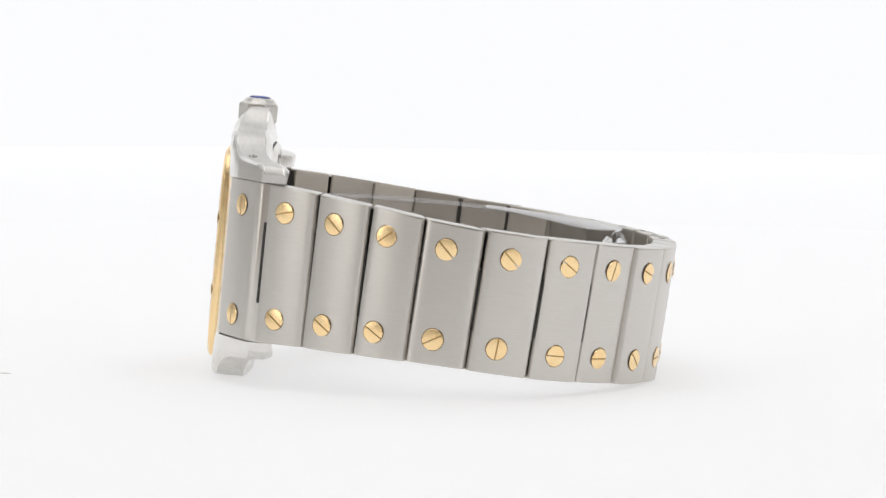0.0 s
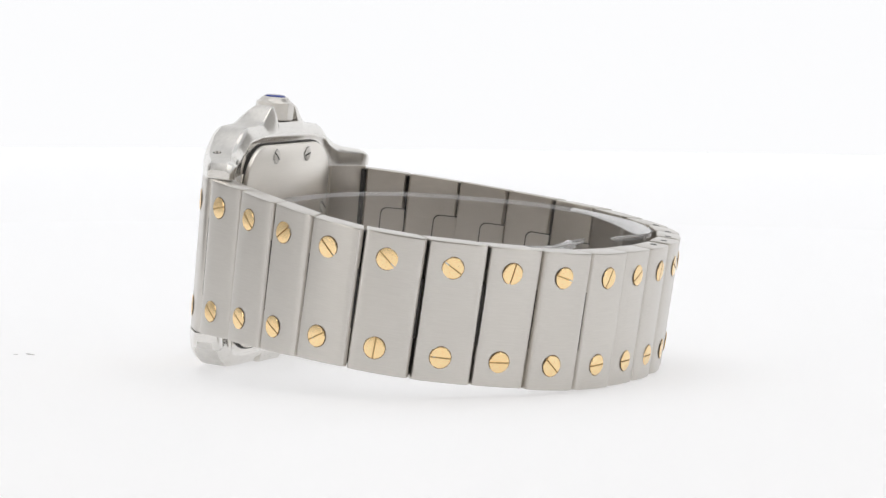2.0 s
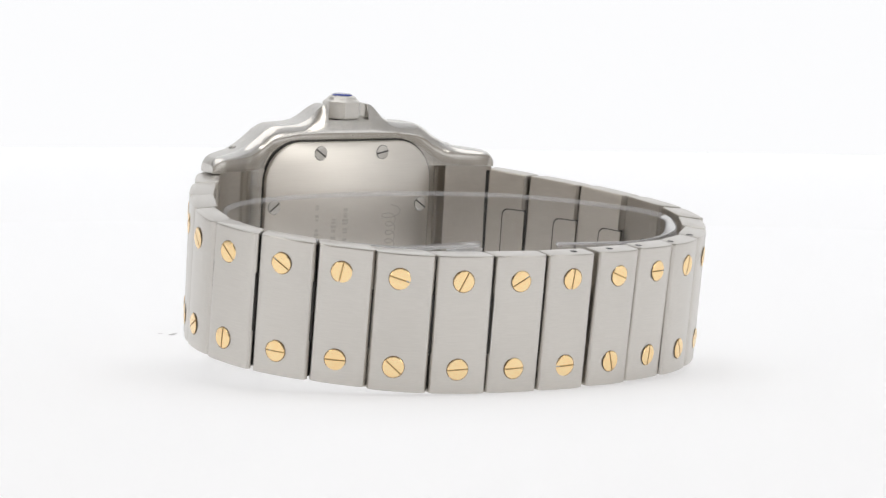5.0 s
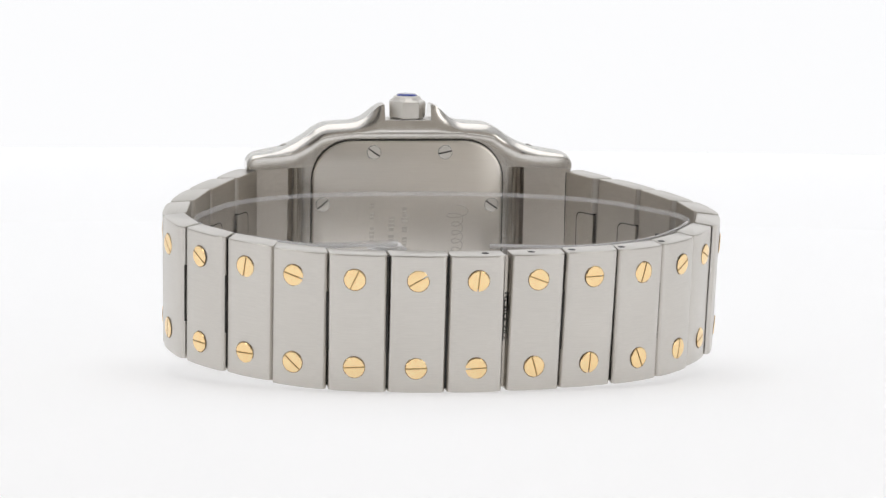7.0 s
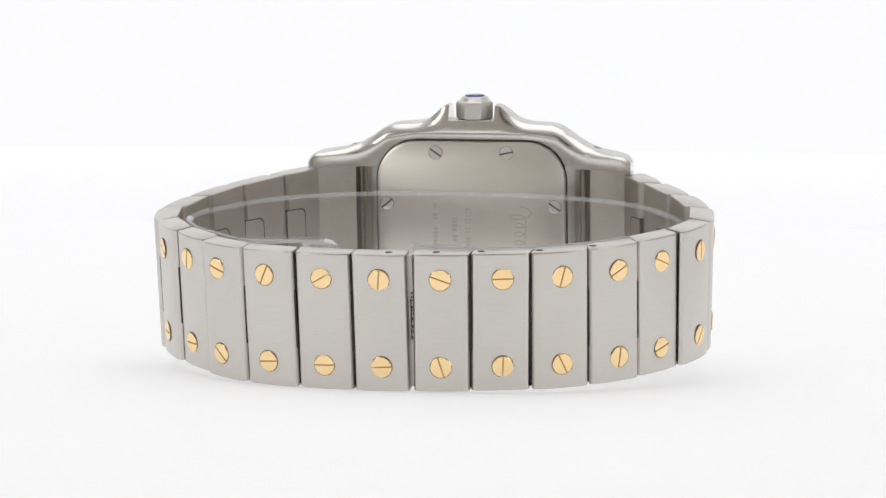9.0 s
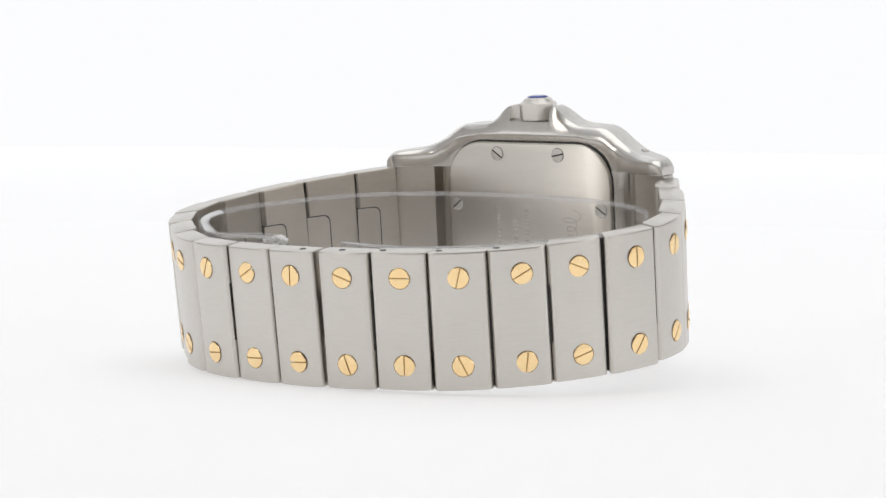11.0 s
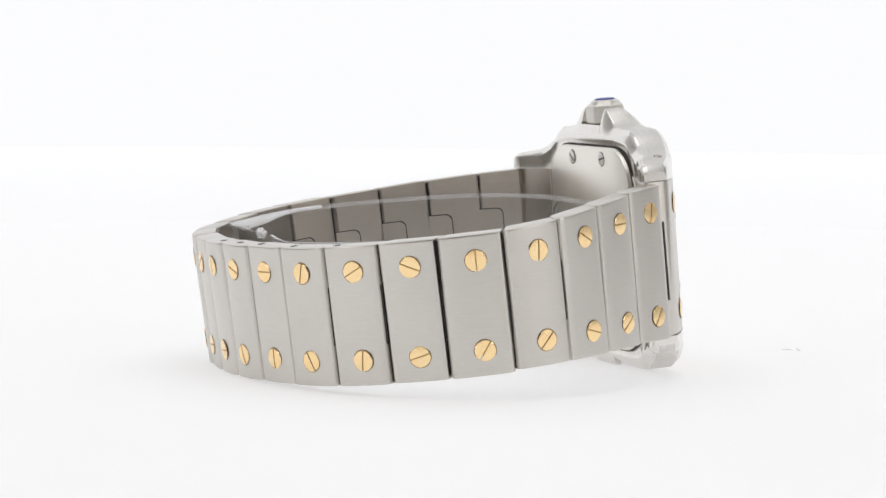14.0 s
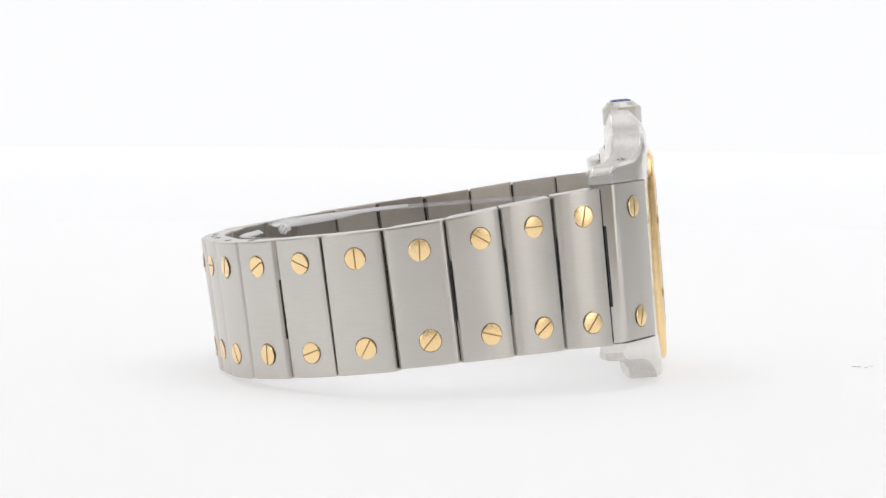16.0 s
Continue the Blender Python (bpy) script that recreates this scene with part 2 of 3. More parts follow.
# the links' screw pairs: middle of the pair, its spacing, and the lean of the pair (x and y parts)
LINKS = [(-16.44, 23.2, 14.4, 12.63, -0.077, -0.104), (-24.01, 17.78, 14.02, 12.09, -0.013, -0.094), (-27.69, 12.17, 13.39, 11.43, -0.016, -0.114),
         (-30.74, 6.28, 12.67, 10.79, -0.02, -0.13), (-33.01, -0.31, 11.77, 10.06, -0.017, -0.142), (-32.92, -7.39, 10.75, 10.0, -0.013, -0.153),
         (-29.78, -13.9, 9.75, 10.07, -0.012, -0.149), (-24.99, -18.99, 8.98, 10.04, -0.011, -0.156), (-19.98, -23.24, 8.33, 10.04, -0.009, -0.148),
         (-13.39, -26.08, 7.99, 10.05, -0.015, -0.143), (-6.44, -27.02, 7.89, 10.04, -0.003, -0.144), (0.33, -27.28, 7.89, 10.04, -0.001, -0.149),
         (7.16, -26.62, 8.02, 10.04, 0.017, -0.142), (13.87, -24.74, 8.21, 10.05, 0.024, -0.14), (20.11, -22.16, 8.46, 10.01, 0.015, -0.132),
         (25.68, -17.8, 9.0, 10.02, 0.01, -0.132), (29.57, -12.43, 9.73, 10.05, 0.015, -0.137), (32.83, -5.93, 10.61, 10.06, 0.02, -0.129),
         (33.13, 1.19, 11.66, 10.09, 0.034, -0.129), (30.48, 7.73, 12.55, 10.72, 0.032, -0.124), (26.69, 13.37, 13.33, 11.38, 0.02, -0.112),
         (22.7, 18.72, 14.0, 12.07, 0.001, -0.102), (15.7, 23.79, 14.57, 12.6, -0.032, -0.102)]
# slot angles of the upper and lower screws
SLOT_UP = [92, 15, -38, 40, -42, -40, -30, 80, -15, 65, 30, 85, -20, 0, 75, 27, -25, 90, 85, -35, -2, 75, 88]
SLOT_LOW = [85, -35, -30, -28, 32, 88, 0, 2, -40, 5, 2, 3, -72, 88, -65, 82, 15, 55, 45, -20, 35, 50, 70]

SCREW = screw_mesh("link_screw", 1.2, 0.085, 0.05, (GOLD, GOLDGAP, GOLDSLOT), seat=0.075)
PIN = disc_mesh("hinge_pin", 0.42, 0.03, GAP)
THICK = 2.9
LEAN = random.Random(11)


JOINT = [0.66, 0.59, 0.63, 0.59, 0.57, 0.57, 0.56, 0.555, 0.55, 0.52, 0.505, 0.5, 0.48, 0.48, 0.47, 0.455, 0.44, 0.46, 0.45, 0.43, 0.45, 0.34]


def link_frame(k):
    x, y, z, gap, lx, ly = LINKS[k]
    v = Vector((lx, ly, math.sqrt(1 - lx * lx - ly * ly)))
    a, b = Vector(LINKS[max(k - 1, 0)][:2]), Vector(LINKS[min(k + 1, 22)][:2])
    if k == 1:
        a, b = Vector((0.51, 0.86)), Vector((0, 0))
    if k == 21:
        a, b = Vector((0, 0)), Vector((-0.53, 0.85))
    t = Vector((b.x - a.x, b.y - a.y, 0)).normalized()
    t = (t - v * t.dot(v)).normalized()
    n = t.cross(v)      # outwards: t runs counter-clockwise seen from above
    m = Matrix.Identity(4)
    for i in range(3):
        m[i][0], m[i][1], m[i][2], m[i][3] = t[i], n[i], v[i], (x, y, z)[i] * MM
    return m


def half_angle(k):
    p = [Vector(LINKS[i][:2]) for i in (k, k + 1)]
    q = [link_frame(i).to_3x3().col[0] for i in (k, k + 1)]
    return 0.5 * abs(math.atan2(q[0].x * q[1].y - q[0].y * q[1].x, q[0].dot(q[1]))), (p[1] - p[0]).length


def slant(j):
    return 0.0 if j in (0, 21) else float(np.interp(j, [8, 10, 11, 13], [-0.9, 0, 0, 0.9]))


def build_link(k):
    """A bracelet link in its own space: x along the bracelet, y outwards, z across it."""
    (wa, da), (wb, db) = half_angle(k - 1), half_angle(k)
    slack = {11: 0.32}
    la, lb = -((1 - JOINT[k - 1]) * da - slack.get(k - 1, 0.12)), JOINT[k] * db - slack.get(k, 0.12)
    if k == 1:
        la, wa = -2.75, radians(8)
    if k == 21:
        lb, wb = 2.75, radians(8)
    sp = LINKS[k][3]
    half = sp / 2 + 2.85
    ta = (LINKS[k - 1][3] - LINKS[k + 1][3]) / 4 / ((lb - la))    # taper of the half width
    ta = max(-0.12, min(0.12, ta))
    prof = []
    # the joints run slantwise through the bracelet, towards the case on its inner side
    ia, ib = la + THICK * math.tan(wa) - 0.05 + slant(k - 1), lb - THICK * math.tan(wb) + 0.05 + slant(k)
    for s, d in ((la + 0.02, -0.75), (la + 0.07, -0.5), (la + 0.22, -0.28), (la + 0.5, -0.16), (la + 1.0, -0.065), (la + 1.8, 0.0), ((2 * la + lb) / 3, 0.04), ((la + 2 * lb) / 3, 0.04),
                 (lb - 1.8, 0.0), (lb - 1.0, -0.065), (lb - 0.5, -0.16), (lb - 0.22, -0.28), (lb - 0.07, -0.5), (lb - 0.02, -0.75),
                 (ib, -THICK + 0.15), (ib - 0.15, -THICK), (ia + 0.15, -THICK), (ia, -THICK + 0.15)):
        prof.append((s, d))
    mid = Vector(((la + lb) / 2, -THICK / 2))
    bm = bmesh.new()
    rings = []
    for zs, ins in ((-1, 0.15), (-1, 0.05), (-1, 0.0), (-1, 0), (1, 0), (1, 0.0), (1, 0.05), (1, 0.15)):
        ring = []
        cut = {0.15: 0.0, 0.05: 0.035, 0.0: 0.13}[ins] if isinstance(ins, float) else 0.22
        for s, d in prof:
            ss = mid.x + (s - mid.x) * (1 - ins * 0.55 / 3.3)
            dd = mid.y + (d - mid.y) * (1 - ins * 0.75 / 1.4)
            ring.append((ss, dd, zs * (half - ta * s - cut)))
        rings.append(ring)
    # inner faces take the steel tone darkened for shade
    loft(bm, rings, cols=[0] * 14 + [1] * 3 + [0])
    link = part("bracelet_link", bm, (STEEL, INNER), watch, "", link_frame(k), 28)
    for up, slot in ((1, SLOT_UP[k]), (-1, SLOT_LOW[k])):
        tip = pose(0, 0, 0, LEAN.uniform(-2.2, 2.2), LEAN.uniform(-2.2, 2.2), 0)
        placed("screw", SCREW, link, "slotted yellow gold screw", mmpose(0, 0.11, up * sp / 2) @ face_out(slot) @ tip)
    # inner face: hinge tab over the joint, its gap's shade a wider black plate
    w = half - 4.8
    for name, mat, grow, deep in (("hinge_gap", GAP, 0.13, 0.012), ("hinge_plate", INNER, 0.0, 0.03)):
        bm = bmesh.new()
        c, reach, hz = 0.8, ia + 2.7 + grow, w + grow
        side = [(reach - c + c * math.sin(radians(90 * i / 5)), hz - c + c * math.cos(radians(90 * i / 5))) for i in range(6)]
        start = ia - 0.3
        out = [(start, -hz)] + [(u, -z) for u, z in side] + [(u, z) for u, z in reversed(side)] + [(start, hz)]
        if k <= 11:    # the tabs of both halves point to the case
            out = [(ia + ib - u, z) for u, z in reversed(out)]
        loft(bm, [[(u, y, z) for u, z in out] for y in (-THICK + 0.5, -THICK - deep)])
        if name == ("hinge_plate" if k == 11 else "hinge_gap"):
            # core to the next link closing the joint, black for shade except at clasp
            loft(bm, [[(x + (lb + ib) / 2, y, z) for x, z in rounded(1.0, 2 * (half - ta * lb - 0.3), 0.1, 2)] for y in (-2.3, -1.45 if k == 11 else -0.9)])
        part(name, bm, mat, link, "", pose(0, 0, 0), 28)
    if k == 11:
        # dark irregular strokes for the writing seen in the clasp's open joint
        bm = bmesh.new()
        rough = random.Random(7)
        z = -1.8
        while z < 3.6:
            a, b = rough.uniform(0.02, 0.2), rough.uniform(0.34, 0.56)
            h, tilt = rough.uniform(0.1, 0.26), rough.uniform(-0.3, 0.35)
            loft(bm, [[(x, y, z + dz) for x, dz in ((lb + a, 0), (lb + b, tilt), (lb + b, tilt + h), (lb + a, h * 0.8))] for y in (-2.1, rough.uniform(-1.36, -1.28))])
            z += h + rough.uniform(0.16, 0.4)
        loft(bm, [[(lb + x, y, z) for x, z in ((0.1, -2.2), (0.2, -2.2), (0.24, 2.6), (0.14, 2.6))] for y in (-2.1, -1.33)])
        part("clasp_strokes", bm, GAP, link, "dark irregular strokes for the writing in the clasp joint", pose(0, 0, 0))
    elif k < 21:
        # black box for the shade in the link's end recess, where the joint opens
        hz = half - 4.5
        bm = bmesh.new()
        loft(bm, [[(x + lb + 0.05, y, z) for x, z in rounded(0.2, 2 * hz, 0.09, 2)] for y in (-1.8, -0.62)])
        part("joint_shade", bm, GAP, link, "black box for the shade in the joint's recess", pose(0, 0, 0))
    # black slab set into the hinge slot in place of its shade
    if k in (1, 21):
        a = la - 0.38 if k == 1 else lb + 0.02
        bm = bmesh.new()
        loft(bm, [[(a, y, -4.6), (a + 0.3, y, -4.6), (a + 0.3, y, 4.6), (a, y, 4.6)] for y in (-1.8, -0.6 if k == 1 else -0.34)])
        part("slot_shade", bm, GAP, link, "black slab for the shade in the hinge slot", pose(0, 0, 0))
    if 11 <= k <= 15:
        placed("hinge_pin", PIN, link, "dark pin end", mmpose(0.9 if k == 11 else (-0.5 if k == 12 else la + 1.2), -1.5, half - ta * (la + 1.2) + 0.012, 0, 0, 0))
    return link


def face_out(slot):
    """Turns a screw so that it looks outwards (y), with its slot at that angle."""
    m = Matrix(((1, 0, 0, 0), (0, 0, 1, 0), (0, -1, 0, 0), (0, 0, 0, 1)))    # x>x, y>-z, z>y
    return m @ pose(0, 0, 0, 0, 0, -slot)


for k in range(1, 22):
    build_link(k)

# ---- the case: its own space has x along the bracelet, y to the dial, z to the crown ----
CASE = mmpose(-1.04, 20.82, 14.51, 4.91, -0.29, 1.89)
NOTCH = 2.95    # half width of the cut for the crown
TOP_X = [0, NOTCH, NOTCH + 0.001, 3.2, 3.7, 4.2, 4.75, 5.5, 6.25, 7.2, 8.5, 10.3, 11.0, 11.8, 12.5, 13.3, 14.6, 15.7, 16.6, 17.4, 18.6, 19.6, 20.15, 20.5, 20.75]
TOP_Z = [14.9, 14.9, 16.8, 16.85, 16.65, 16.25, 15.72, 15.1, 14.74, 14.54, 14.46, 14.33, 14.08, 13.66, 13.14, 12.6, 11.9, 11.52, 11.3, 11.22, 11.08, 10.95, 10.75, 10.4, 9.95]
FOOT_Z = [14.6] * 11 + [14.5, 14.25, 13.8] + [z + 0.35 for z in TOP_Z[14:]]
# height of the crease between the polished bevel and the back
CREASE = ([0, 6.6, 8.3, 10.1, 11.0, 11.7, 12.7, 14.5, 16.3, 17.5, 19.5, 20.3, 20.75],
          [13.3, 13.3, 13.12, 12.88, 12.62, 12.15, 11.5, 10.65, 10.5, 10.47, 10.45, 10.1, 9.6])
FRONT = ([0, 10.5, 12.5, 14.4, 16.2, 18.2, 19.6, 20.75], [4.9, 4.9, 4.75, 4.3, 3.5, 2.4, 1.5, 0.7])
BACK = ([0, 11, 13, 15, 17, 19, 20, 20.75], [0.0, 0.0, -0.15, -0.65, -1.45, -2.25, -2.4, -2.2])
SLOT = {1: 8.95, -1: 9.3}    # reach of the end links towards the crown and away from it


def rail(bm, sign, heights, x0, x1):
    """A stretch of one side of the case along x: brushed flat top, polished bevels, hollowed back."""
    marks = {*TOP_X, *[-x for x in TOP_X], *[s * v for s in (1, -1) for v in (0.8, 1.6, 6.7, 9.4, 11.4, 12.1, 12.9, 13.9, 15.1, 16.1, 18.0, 19.1, 20.65)]}
    xs = sorted({x for x in marks if x0 < x < x1} | {x0, x1})
    rings = []
    for x in xs:
        a = abs(x)
        zt, yf, yb = table(a, TOP_X, heights), table(a, *FRONT), table(a, *BACK)
        zc = table(a, *CREASE) if sign > 0 or a > 11.5 else zt - 1.3
        g = max(0.0, min(1.0, (zt - 14.7) / 2.1)) if a < 6.3 else 0.0
        k = table(a, [0, 17, 20, 20.75], [1.0, 1.0, 0.85, 0.5])
        foot = 0.35 if sign < 0 and a > 12 else 0.0
        zc += foot
        b = zt - zc
        kb = k * (0.25 if a <= NOTCH else 1.0)    # between the guards the bevel stops low
        inner = [(SLOT[sign], yb + 0.2 * k), (max(SLOT[sign] + 0.15, zc - 1.5), yb + 0.2 * k), (zc - 0.75, yb + 0.15 * k), (zc - 0.3, yb + 0.06 * k), (zc - 0.1, yb + 0.015),
                 (zc + 0.06 * b, yb)]
        top = [(zc + 0.25 * b, yb + 0.09 * kb), (zc + 0.55 * b, yb + 0.34 * kb), (zc + 0.82 * b, yb + 0.66 * kb), (zt - 0.05, yb + 0.92 * kb), (zt, yb + 1.08 * kb),
               (zt + 0.02, (yb + yf) / 2), (zt, yf - 0.72 * k), (zt - 0.06, yf - 0.58 * k), (zt - 0.3 * k, yf - 0.24 * k), (zt - 0.62 * k, yf - 0.06), (zt - 0.95 * k, yf)]
        if g > 0:
            # the crown guards thin out towards the dial
            top = [(z, y - 1.6 * g * max(0.0, z - 14.0) / 2.85 * max(0.0, y - 2.6) / 2.3) for z, y in top]
        rings.append([(x, y, sign * z) for z, y in inner + top + [(SLOT[sign], yf)]])
    loft(bm, rings, cols=[0] * 10 + [1, 1] + [0] * 6)


def build_case():
    bm = bmesh.new()
    rail(bm, 1, TOP_Z, -20.75, -NOTCH - 0.001)
    rail(bm, 1, TOP_Z, -NOTCH, NOTCH)
    rail(bm, 1, TOP_Z, NOTCH + 0.001, 20.75)
    rail(bm, -1, FOOT_Z, -20.75, 20.75)
    # the middle between the rails
    rings = []
    for x in (-14.4, -14.1, -13.6, -13.0, -12.3, -11, 0, 11, 12.3, 13.0, 13.6, 14.1, 14.4):
        yf, yb = table(abs(x), *FRONT), table(abs(x), [12.3, 13.0, 13.6, 14.1, 14.4], [0.02, 0.1, 0.32, 0.75, 1.2])
        rings.append([(x, yb, -SLOT[-1] - 0.1), (x, yb, SLOT[1] + 0.1), (x, yf - 0.02, SLOT[1] + 0.1), (x, yf - 0.02, -SLOT[-1] - 0.1)])
    loft(bm, rings)
    body = part("case_body", bm, (POLISHED, WORN), watch, "polished steel case with crown guards and curved lugs", CASE, 24)
    # black discs stand for the shade in the lug holes
    HOLE = disc_mesh("lug_hole", 0.5, 0.03, GAP)
    # sunk screw ends use the shade-darkened steel, as deep in their holes
    DRIVE = screw_mesh("lug_screw", 0.4, 0.07, 0.04, (INNER, GAP, GAP), seat=0.03)
    for x, y in ((-15.65, 2.05), (16.0, 1.8)):
        z = table(abs(x), TOP_X, TOP_Z) + 0.015
        slope = 17 if x < 0 else -17
        for tip in (mmpose(x, y, z, 0, -slope, 0), mmpose(x, y, -z, 180, slope, 0)):
            hole = placed("lug_hole", HOLE, body, "small black disc for the shade in the lug hole", tip)
            placed("screw", DRIVE, hole, "sunk polished screw end", mmpose(0, 0, 0.04, 0, 0, 20))
    # case back: brushed plate with eight screws
    bm = bmesh.new()
    loft(bm, [[(x, y, z) for x, z in rounded(24.4 - 2 * i, 24.6 - 2 * i, 5.0 - i, 8)] for y, i in ((0.5, 0), (-0.25, 0.0), (-0.5, 0.12), (-0.62, 0.4))])
    back = part("case_back", bm, BACKSTEEL, watch, "brushed steel case back with engraved lines", CASE, 30)
    # the groove's shade round the case back, laid on as a black ring
    bm = bmesh.new()
    outer, inner = rounded(24.75, 24.95, 5.2, 8), rounded(24.2, 24.4, 4.9, 8)
    loft(bm, [[(x, y, z) for x, z in o] for o, y in ((outer, 0.2), (outer, -0.03), (inner, -0.03), (inner, 0.2))], close=False)
    part("groove_shade", bm, GAP, watch, "black ring for the shade in the groove round the case back", CASE)
    BS = screw_mesh("back_screw", 0.85, 0.09, 0.05, (SATIN, GAP, GAP), seat=0.05)
    flip = Matrix(((1, 0, 0, 0), (0, 0, -1, 0), (0, 1, 0, 0), (0, 0, 0, 1)))
    for x, z, a in ((-4.46, 10.9, -35), (4.67, 10.9, 12), (-10.9, 4.3, 40), (10.8, 4.15, -35), (-10.7, -4.4, 70), (10.7, -4.4, 15), (-4.5, -10.9, 30), (4.5, -10.9, 80)):
        placed("screw", BS, back, "polished steel slotted screw", mmpose(x, -0.69, z) @ flip @ pose(0, 0, 0, 0, 0, a))
    # engraved lines, too faint to read: bars that run along the height
    rnd = random.Random(4)
    for x0, w, z0, z1 in ((-4.6, 0.7, -4.5, 4.4), (-2.1, 1.0, -4.5, 2.6), (-0.4, 0.9, -4.5, 3.9)):
        z = z1
        while z > z0:
            step = rnd.uniform(0.28, 0.6)
            if rnd.random() < 0.75:
                b = bmesh.new()
                ww = w * rnd.uniform(0.6, 1.0)
                loft(b, [[(x0 - ww / 2, y, z - step * 0.75), (x0 + ww / 2, y, z - step * 0.75), (x0 + ww / 2, y, z), (x0 - ww / 2, y, z)] for y in (-0.60, -0.626)])
                part("engraved_bar", b, ENGRAVED, back)
            z -= step
    # flourish in place of the maker's script
    b = bmesh.new()
    pts = [(6.4 + (1.45 if i < 9 else 0.75) * math.sin(i * 0.75), 3.6 - i * 0.13 + 0.55 * math.cos(i * 0.75)) for i in range(64)]
    for (xa, za), (xb, zb) in zip(pts, pts[1:]):
        d = Vector((xb - xa, zb - za)).normalized() * 0.07
        loft(b, [[(xa - d.y, y, za + d.x), (xb - d.y, y, zb + d.x), (xb + d.y, y, zb - d.x), (xa + d.y, y, za - d.x)] for y in (-0.60, -0.628)])
    part("engraved_flourish", b, ENGRAVED, back, "engraved wavy flourish")
    # bezel, crystal and dial
    bm = bmesh.new()
    rr = []
    for y, i in ((4.6, 0.0), (5.1, -0.05), (5.35, 0.05), (5.6, 0.4), (5.68, 1.0), (5.66, 2.4), (5.4, 2.8), (4.6, 2.8)):
        rr.append([(x, y, z) for x, z in rounded(24.1 - 2 * i, 24.7 - 2 * i, 4.6 - i * 0.9, 8)])
    loft(bm, rr, close=False)
    bezel = part("bezel", bm, GOLD, watch, "polished yellow gold bezel", CASE @ mmpose(0, -0.1, -0.35), 30)
    ZS = screw_mesh("bezel_screw", 0.7, 0.1, 0.05, (GOLD, GOLDGAP, GOLDSLOT), seat=0.05)
    for x, z, a in ((-4.2, 10.9, 20), (4.2, 10.9, -30), (-10.9, 4.2, 60), (10.9, 4.2, 10), (-10.9, -4.2, -50), (10.9, -4.2, 0), (-4.2, -10.9, 35), (4.2, -10.9, 80)):
        placed("screw", ZS, bezel, "small gold bezel screw", mmpose(x, 5.70, z) @ face_out(a))
    bm = bmesh.new()
    loft(bm, [[(x, y, z) for x, z in rounded(19.0 - 2 * i, 19.0 - 2 * i, 2.0, 6)] for y, i in ((5.15, 0), (5.55, 0), (5.68, 0.3))])
    part("crystal", bm, GLASS, watch, "clear flat crystal", CASE)
    bm = bmesh.new()
    loft(bm, [[(x, y, z) for x, z in rounded(19.2, 19.2, 2.0, 6)] for y in (4.92, 5.05)])
    part("dial", bm, DIAL, watch, "plain pale dial", CASE)
    # crown: seven-sided, with a blue stone
    bm = bmesh.new()
    def heptagon(r, z, c, k=7):
        out = []
        for i in range(k):
            for e in (-1, 1):
                a = 2 * math.pi * (i + 0.5 + e * (0.5 - c)) / k
                out.append((r * math.cos(a), r * math.sin(a), z))
        return out
    def circ(r, z, n=14):
        return [(r * math.cos(2 * math.pi * (i + 0.25) / n), r * math.sin(2 * math.pi * (i + 0.25) / n), z) for i in range(n)]
    loft(bm, [circ(1.2, 13.5), circ(1.6, 15.2), heptagon(2.22, 15.3, 0.06), heptagon(2.38, 15.45, 0.015), heptagon(2.42, 17.15, 0.015), heptagon(2.3, 17.4, 0.08),
              circ(1.95, 17.62), circ(1.7, 17.95), circ(1.45, 18.1)])
    crown = part("crown", bm, SATIN, watch, "seven-sided steel winding crown", CASE @ mmpose(0.1, 2.3, -0.28, 0, 0, -8), 14)
    bm = bmesh.new()
    loft(bm, [circ(1.34, 18.0), circ(1.3, 18.2), circ(1.1, 18.32), circ(0.7, 18.38)])
    part("cabochon", bm, BLUE, crown, "blue stone set in the crown", None, 60)


build_case()


def build_end_link(sign, k):
    """The curved piece between a pair of lugs, in the case's space."""
    bm = bmesh.new()
    rings = []
    for x in (14.45, 14.95, 15.2, 15.6, 16.8, 18.2, 19.4, 20.2, 20.6, 20.72):
        yf = table(x, *FRONT) - 0.02 if x < 20.5 else table(x, [20.5, 20.6, 20.72], [0.82, 0.6, 0.25])
        yb = table(x, [14.4, 14.95, 15.2, 17, 19, 21.3], [2.2, 1.9, 0.5, 0.1, -0.8, -2.2])
        rings.append([(sign * x, yb, -9.22), (sign * x, yb, 8.86), (sign * x, yf - 0.15, 8.86), (sign * x, yf, 8.72), (sign * x, yf, -9.08), (sign * x, yf - 0.15, -9.22)])
    # back of the piece in the shade-darkened steel
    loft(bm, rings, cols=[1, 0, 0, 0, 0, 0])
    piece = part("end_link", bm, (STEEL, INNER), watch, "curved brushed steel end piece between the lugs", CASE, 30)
    # screws on the curved front
    x = 17.6
    y = table(x, *FRONT)
    slope = math.degrees(math.atan2(table(x - 0.5, *FRONT) - table(x + 0.5, *FRONT), 1.0))
    for up, slot in ((1, SLOT_UP[k]), (-1, SLOT_LOW[k])):
        placed("screw", SCREW, piece, "slotted yellow gold screw", mmpose(sign * x, y + 0.06, up * 6.3 - 0.26, 0, 0, -sign * slope) @ face_out(180 - slot))


build_end_link(-1, 0)
build_end_link(1, 22)


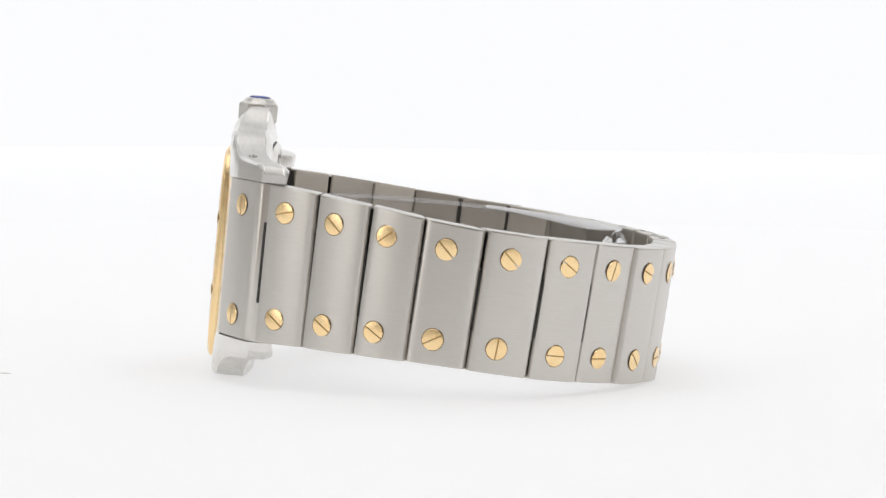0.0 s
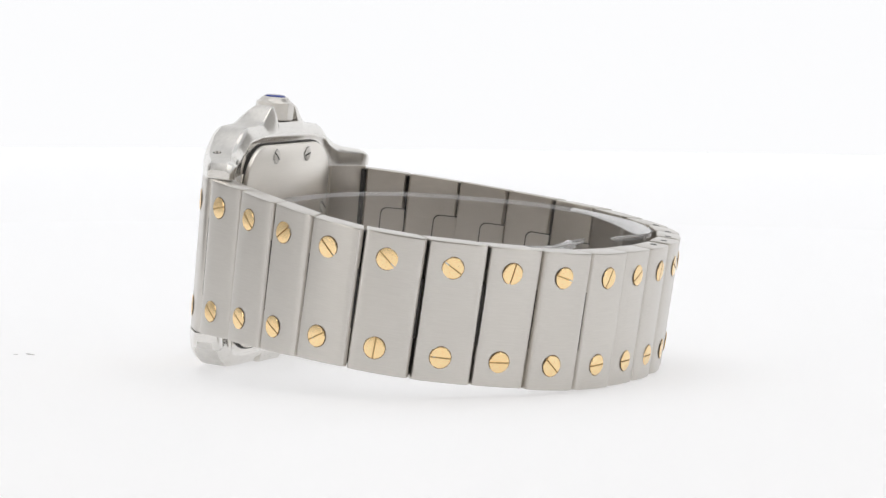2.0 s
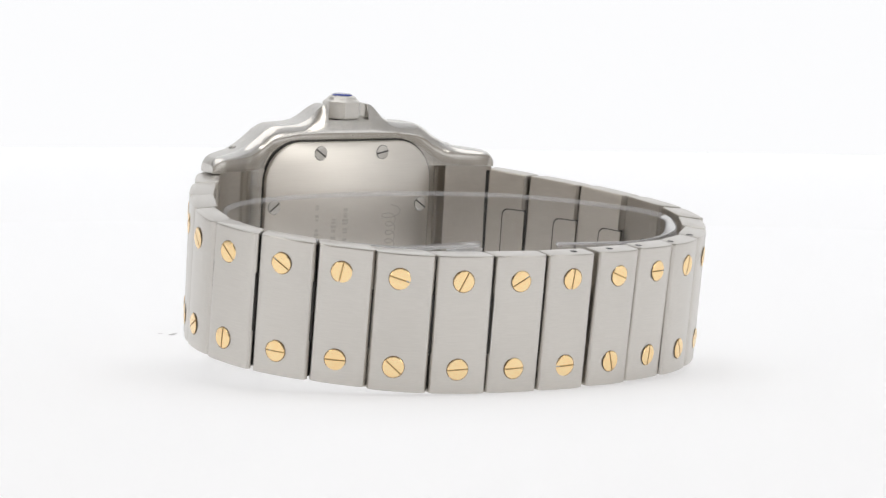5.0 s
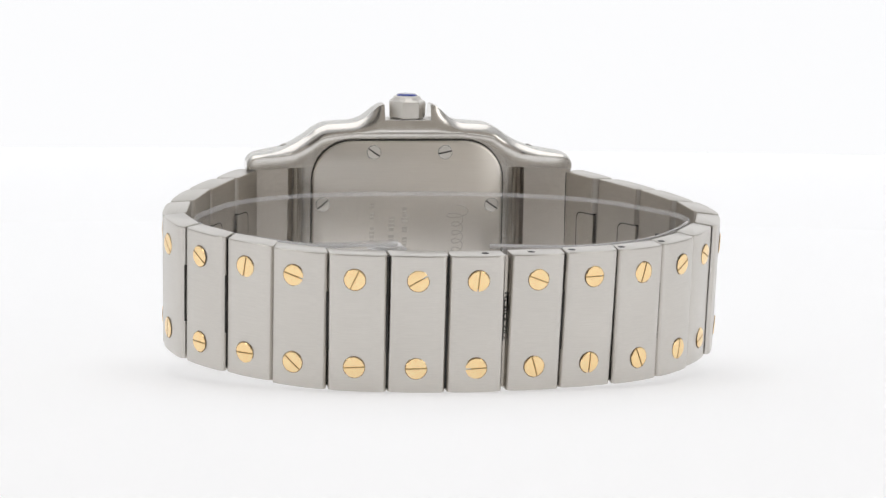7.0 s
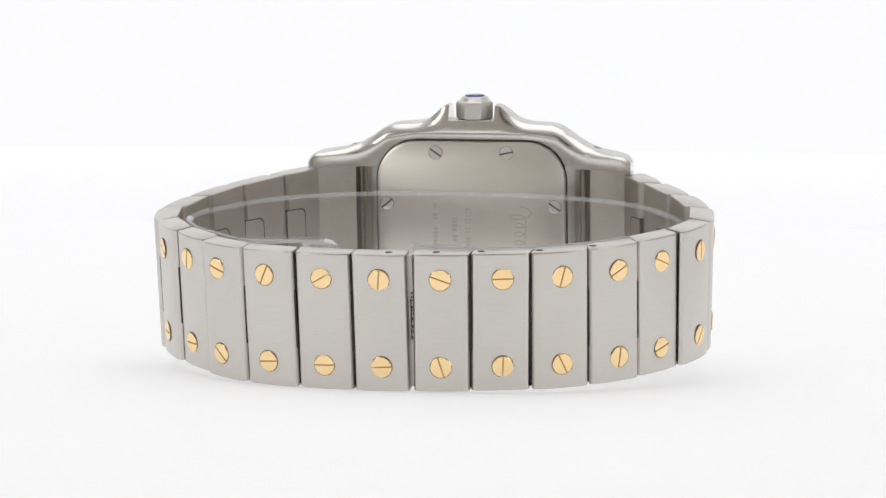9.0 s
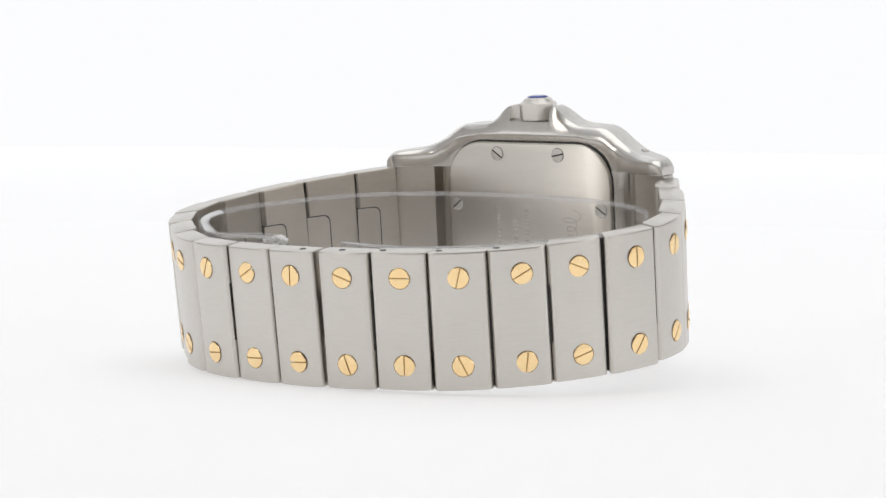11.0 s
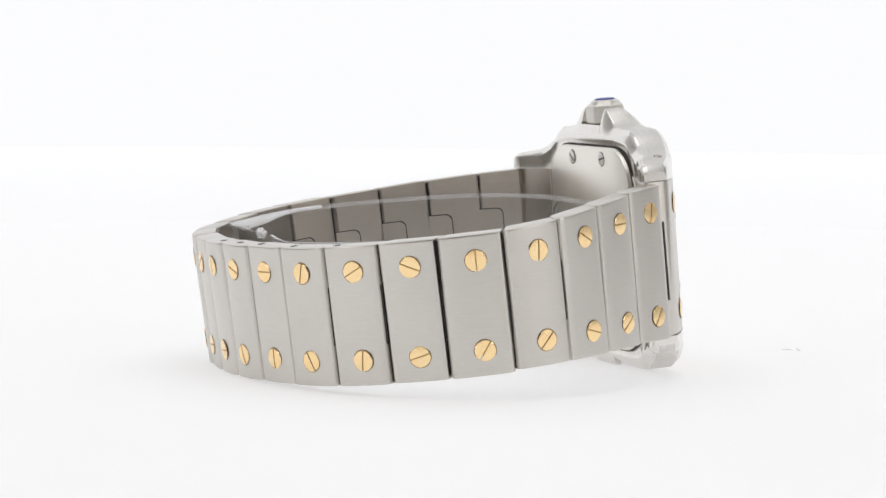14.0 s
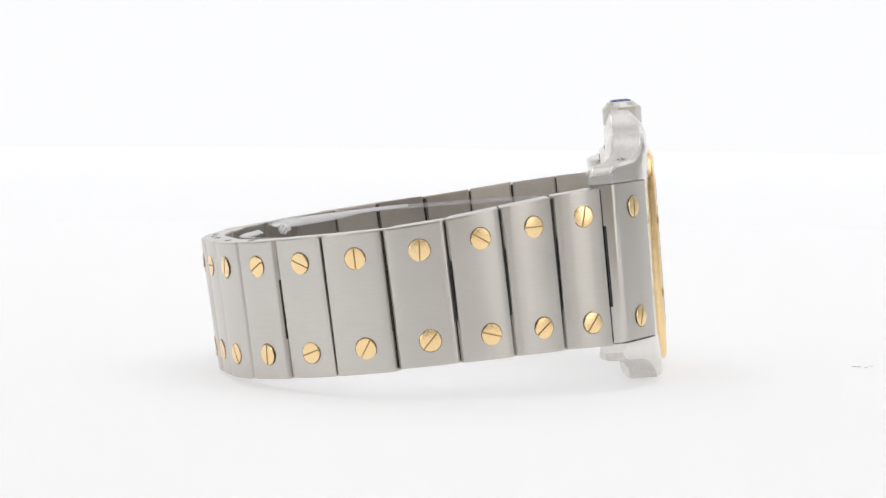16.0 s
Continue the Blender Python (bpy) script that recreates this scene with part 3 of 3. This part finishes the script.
# ---- clear plastic strip inside the bracelet ----
def build_strip():
    strip = tagged(new("plastic_strip"), "clear plastic protective strip curled inside the bracelet", "plastic strip")
    pts = []
    for k in (8, 7, 6, 5, 4):
        m = link_frame(k)
        pts.append((m @ Vector((0, -(THICK + 0.75) * MM, 0))) / MM)
    pts += [Vector((x, y, 14)) for x, y in ((-26.9, 5.2), (-24.2, 9.8), (-19.5, 13.9), (-13.0, 16.5), (-6.5, 17.7), (0, 18.0),
                                            (6.5, 17.7), (12.5, 16.6), (18.5, 14.3), (23.4, 10.6), (26.4, 6.2))]
    for k in (18, 17, 16, 15, 14, 13):
        m = link_frame(k)
        pts.append((m @ Vector((0, -(THICK + 0.75) * MM, 0))) / MM)
    # both ends lift away from the links towards the middle
    pts = [Vector((-8.0, -20.6, 9)), Vector((-12.8, -20.4, 9))] + pts + [Vector((7.0, -21.2, 9)), Vector((2.6, -20.6, 9))]
    fine = []
    for i in range(len(pts) - 1):
        p0, p1, p2, p3 = pts[max(i - 1, 0)], pts[i], pts[i + 1], pts[min(i + 2, len(pts) - 1)]
        for j in range(5):
            t = j / 5
            fine.append(0.5 * ((2 * p1) + (p2 - p0) * t + (2 * p0 - 5 * p1 + 4 * p2 - p3) * t * t + (3 * p1 - p0 - 3 * p2 + p3) * t ** 3))
    fine.append(pts[-1])
    def band(za, zb, w, name, mat, label):
        bm = bmesh.new()
        rings = []
        for i, p in enumerate(fine):
            d = fine[min(i + 1, len(fine) - 1)] - fine[max(i - 1, 0)]
            n = Vector((d.y, -d.x, 0)).normalized() * w / 2
            top = 16.2 + (p.y + 24) * 0.102 + 0.45 * max(0.0, 1 - i / 14)
            lean = -0.13
            def at(s, z):
                return (p.x + s * n.x, p.y + s * n.y + lean * (z + 8), top + z)
            rings.append([at(-1, za), at(1, za), at(1, zb), at(-1, zb)])
        loft(bm, rings)
        part(name, bm, mat, strip, label)
    band(-13.0, -0.58, 0.22, "sheet", PLASTIC, "clear plastic sheet")
    band(-0.55, 0.0, 0.4, "rim", PLASTIC_RIM, "milky upper edge")
    # both ends curl over: an added sloping milky lip paints their upper edge's glare
    for name, run in (("glare_lip", [i for i, p in enumerate(fine) if p.x < -7 and p.y < -5]), ("glare_lip", [i for i, p in enumerate(fine) if p.x > 2 and p.y < -5])):
        bm = bmesh.new()
        rings = []
        for q, i in enumerate(run):
            p, d = fine[i], fine[min(i + 1, len(fine) - 1)] - fine[max(i - 1, 0)]
            n = Vector((d.y, -d.x, 0)).normalized()
            n = n if n.dot(Vector((p.x, p.y, 0))) < 0 else -n
            u = q / (len(run) - 1)
            w = 0.7 + 1.1 * math.sin(math.pi * min(1.0, max(0.0, (abs(p.x) - 12) / 16)))
            z = 16.2 + (p.y + 24) * 0.102
            o = Vector((p.x, p.y - 1.04, z))
            prof = [o + n * (w * a) + Vector((0, 0, w * b)) for a, b in ((0, 0), (0.35, -0.06), (0.7, -0.2), (1.0, -0.42))]
            rings.append([v + Vector((0, 0, 0.05)) for v in prof] + [v - Vector((0, 0, 0.05)) for v in reversed(prof)])
        loft(bm, rings)
        part(name, bm, GLARE_FILM, strip, "milky lip for the glare on the strip's curled end", None, 60)
    # crumpled end of the strip
    bm = bmesh.new()
    bmesh.ops.create_icosphere(bm, subdivisions=3, radius=1.0)
    for v in bm.verts:
        q = v.co.copy()
        fold = 1 + 0.55 * noise.noise(q * 2.6) + 0.25 * noise.noise(q * 6.0)
        v.co = Vector((q.x * (1.25 if q.x > 0 else 2.6), q.y * 0.55, q.z * (0.62 if q.x > -0.2 else 0.35) - (0.25 * q.x * q.x if q.x < 0 else 0.0))) * fold
    part("folded_end", bm, FOLD, strip, "crumpled clear end", mmpose(-8.3, -19.9, 16.05, 0, 0, -4), 8)
    return strip


strip = build_strip()


def motions():
    rows = [(t, pose(0, 0, 0, 0, 0, a)) for t, a in TURN]
    walk(turntable, rows)
    walk(watch, rows)
    walk(strip, rows)


motions()
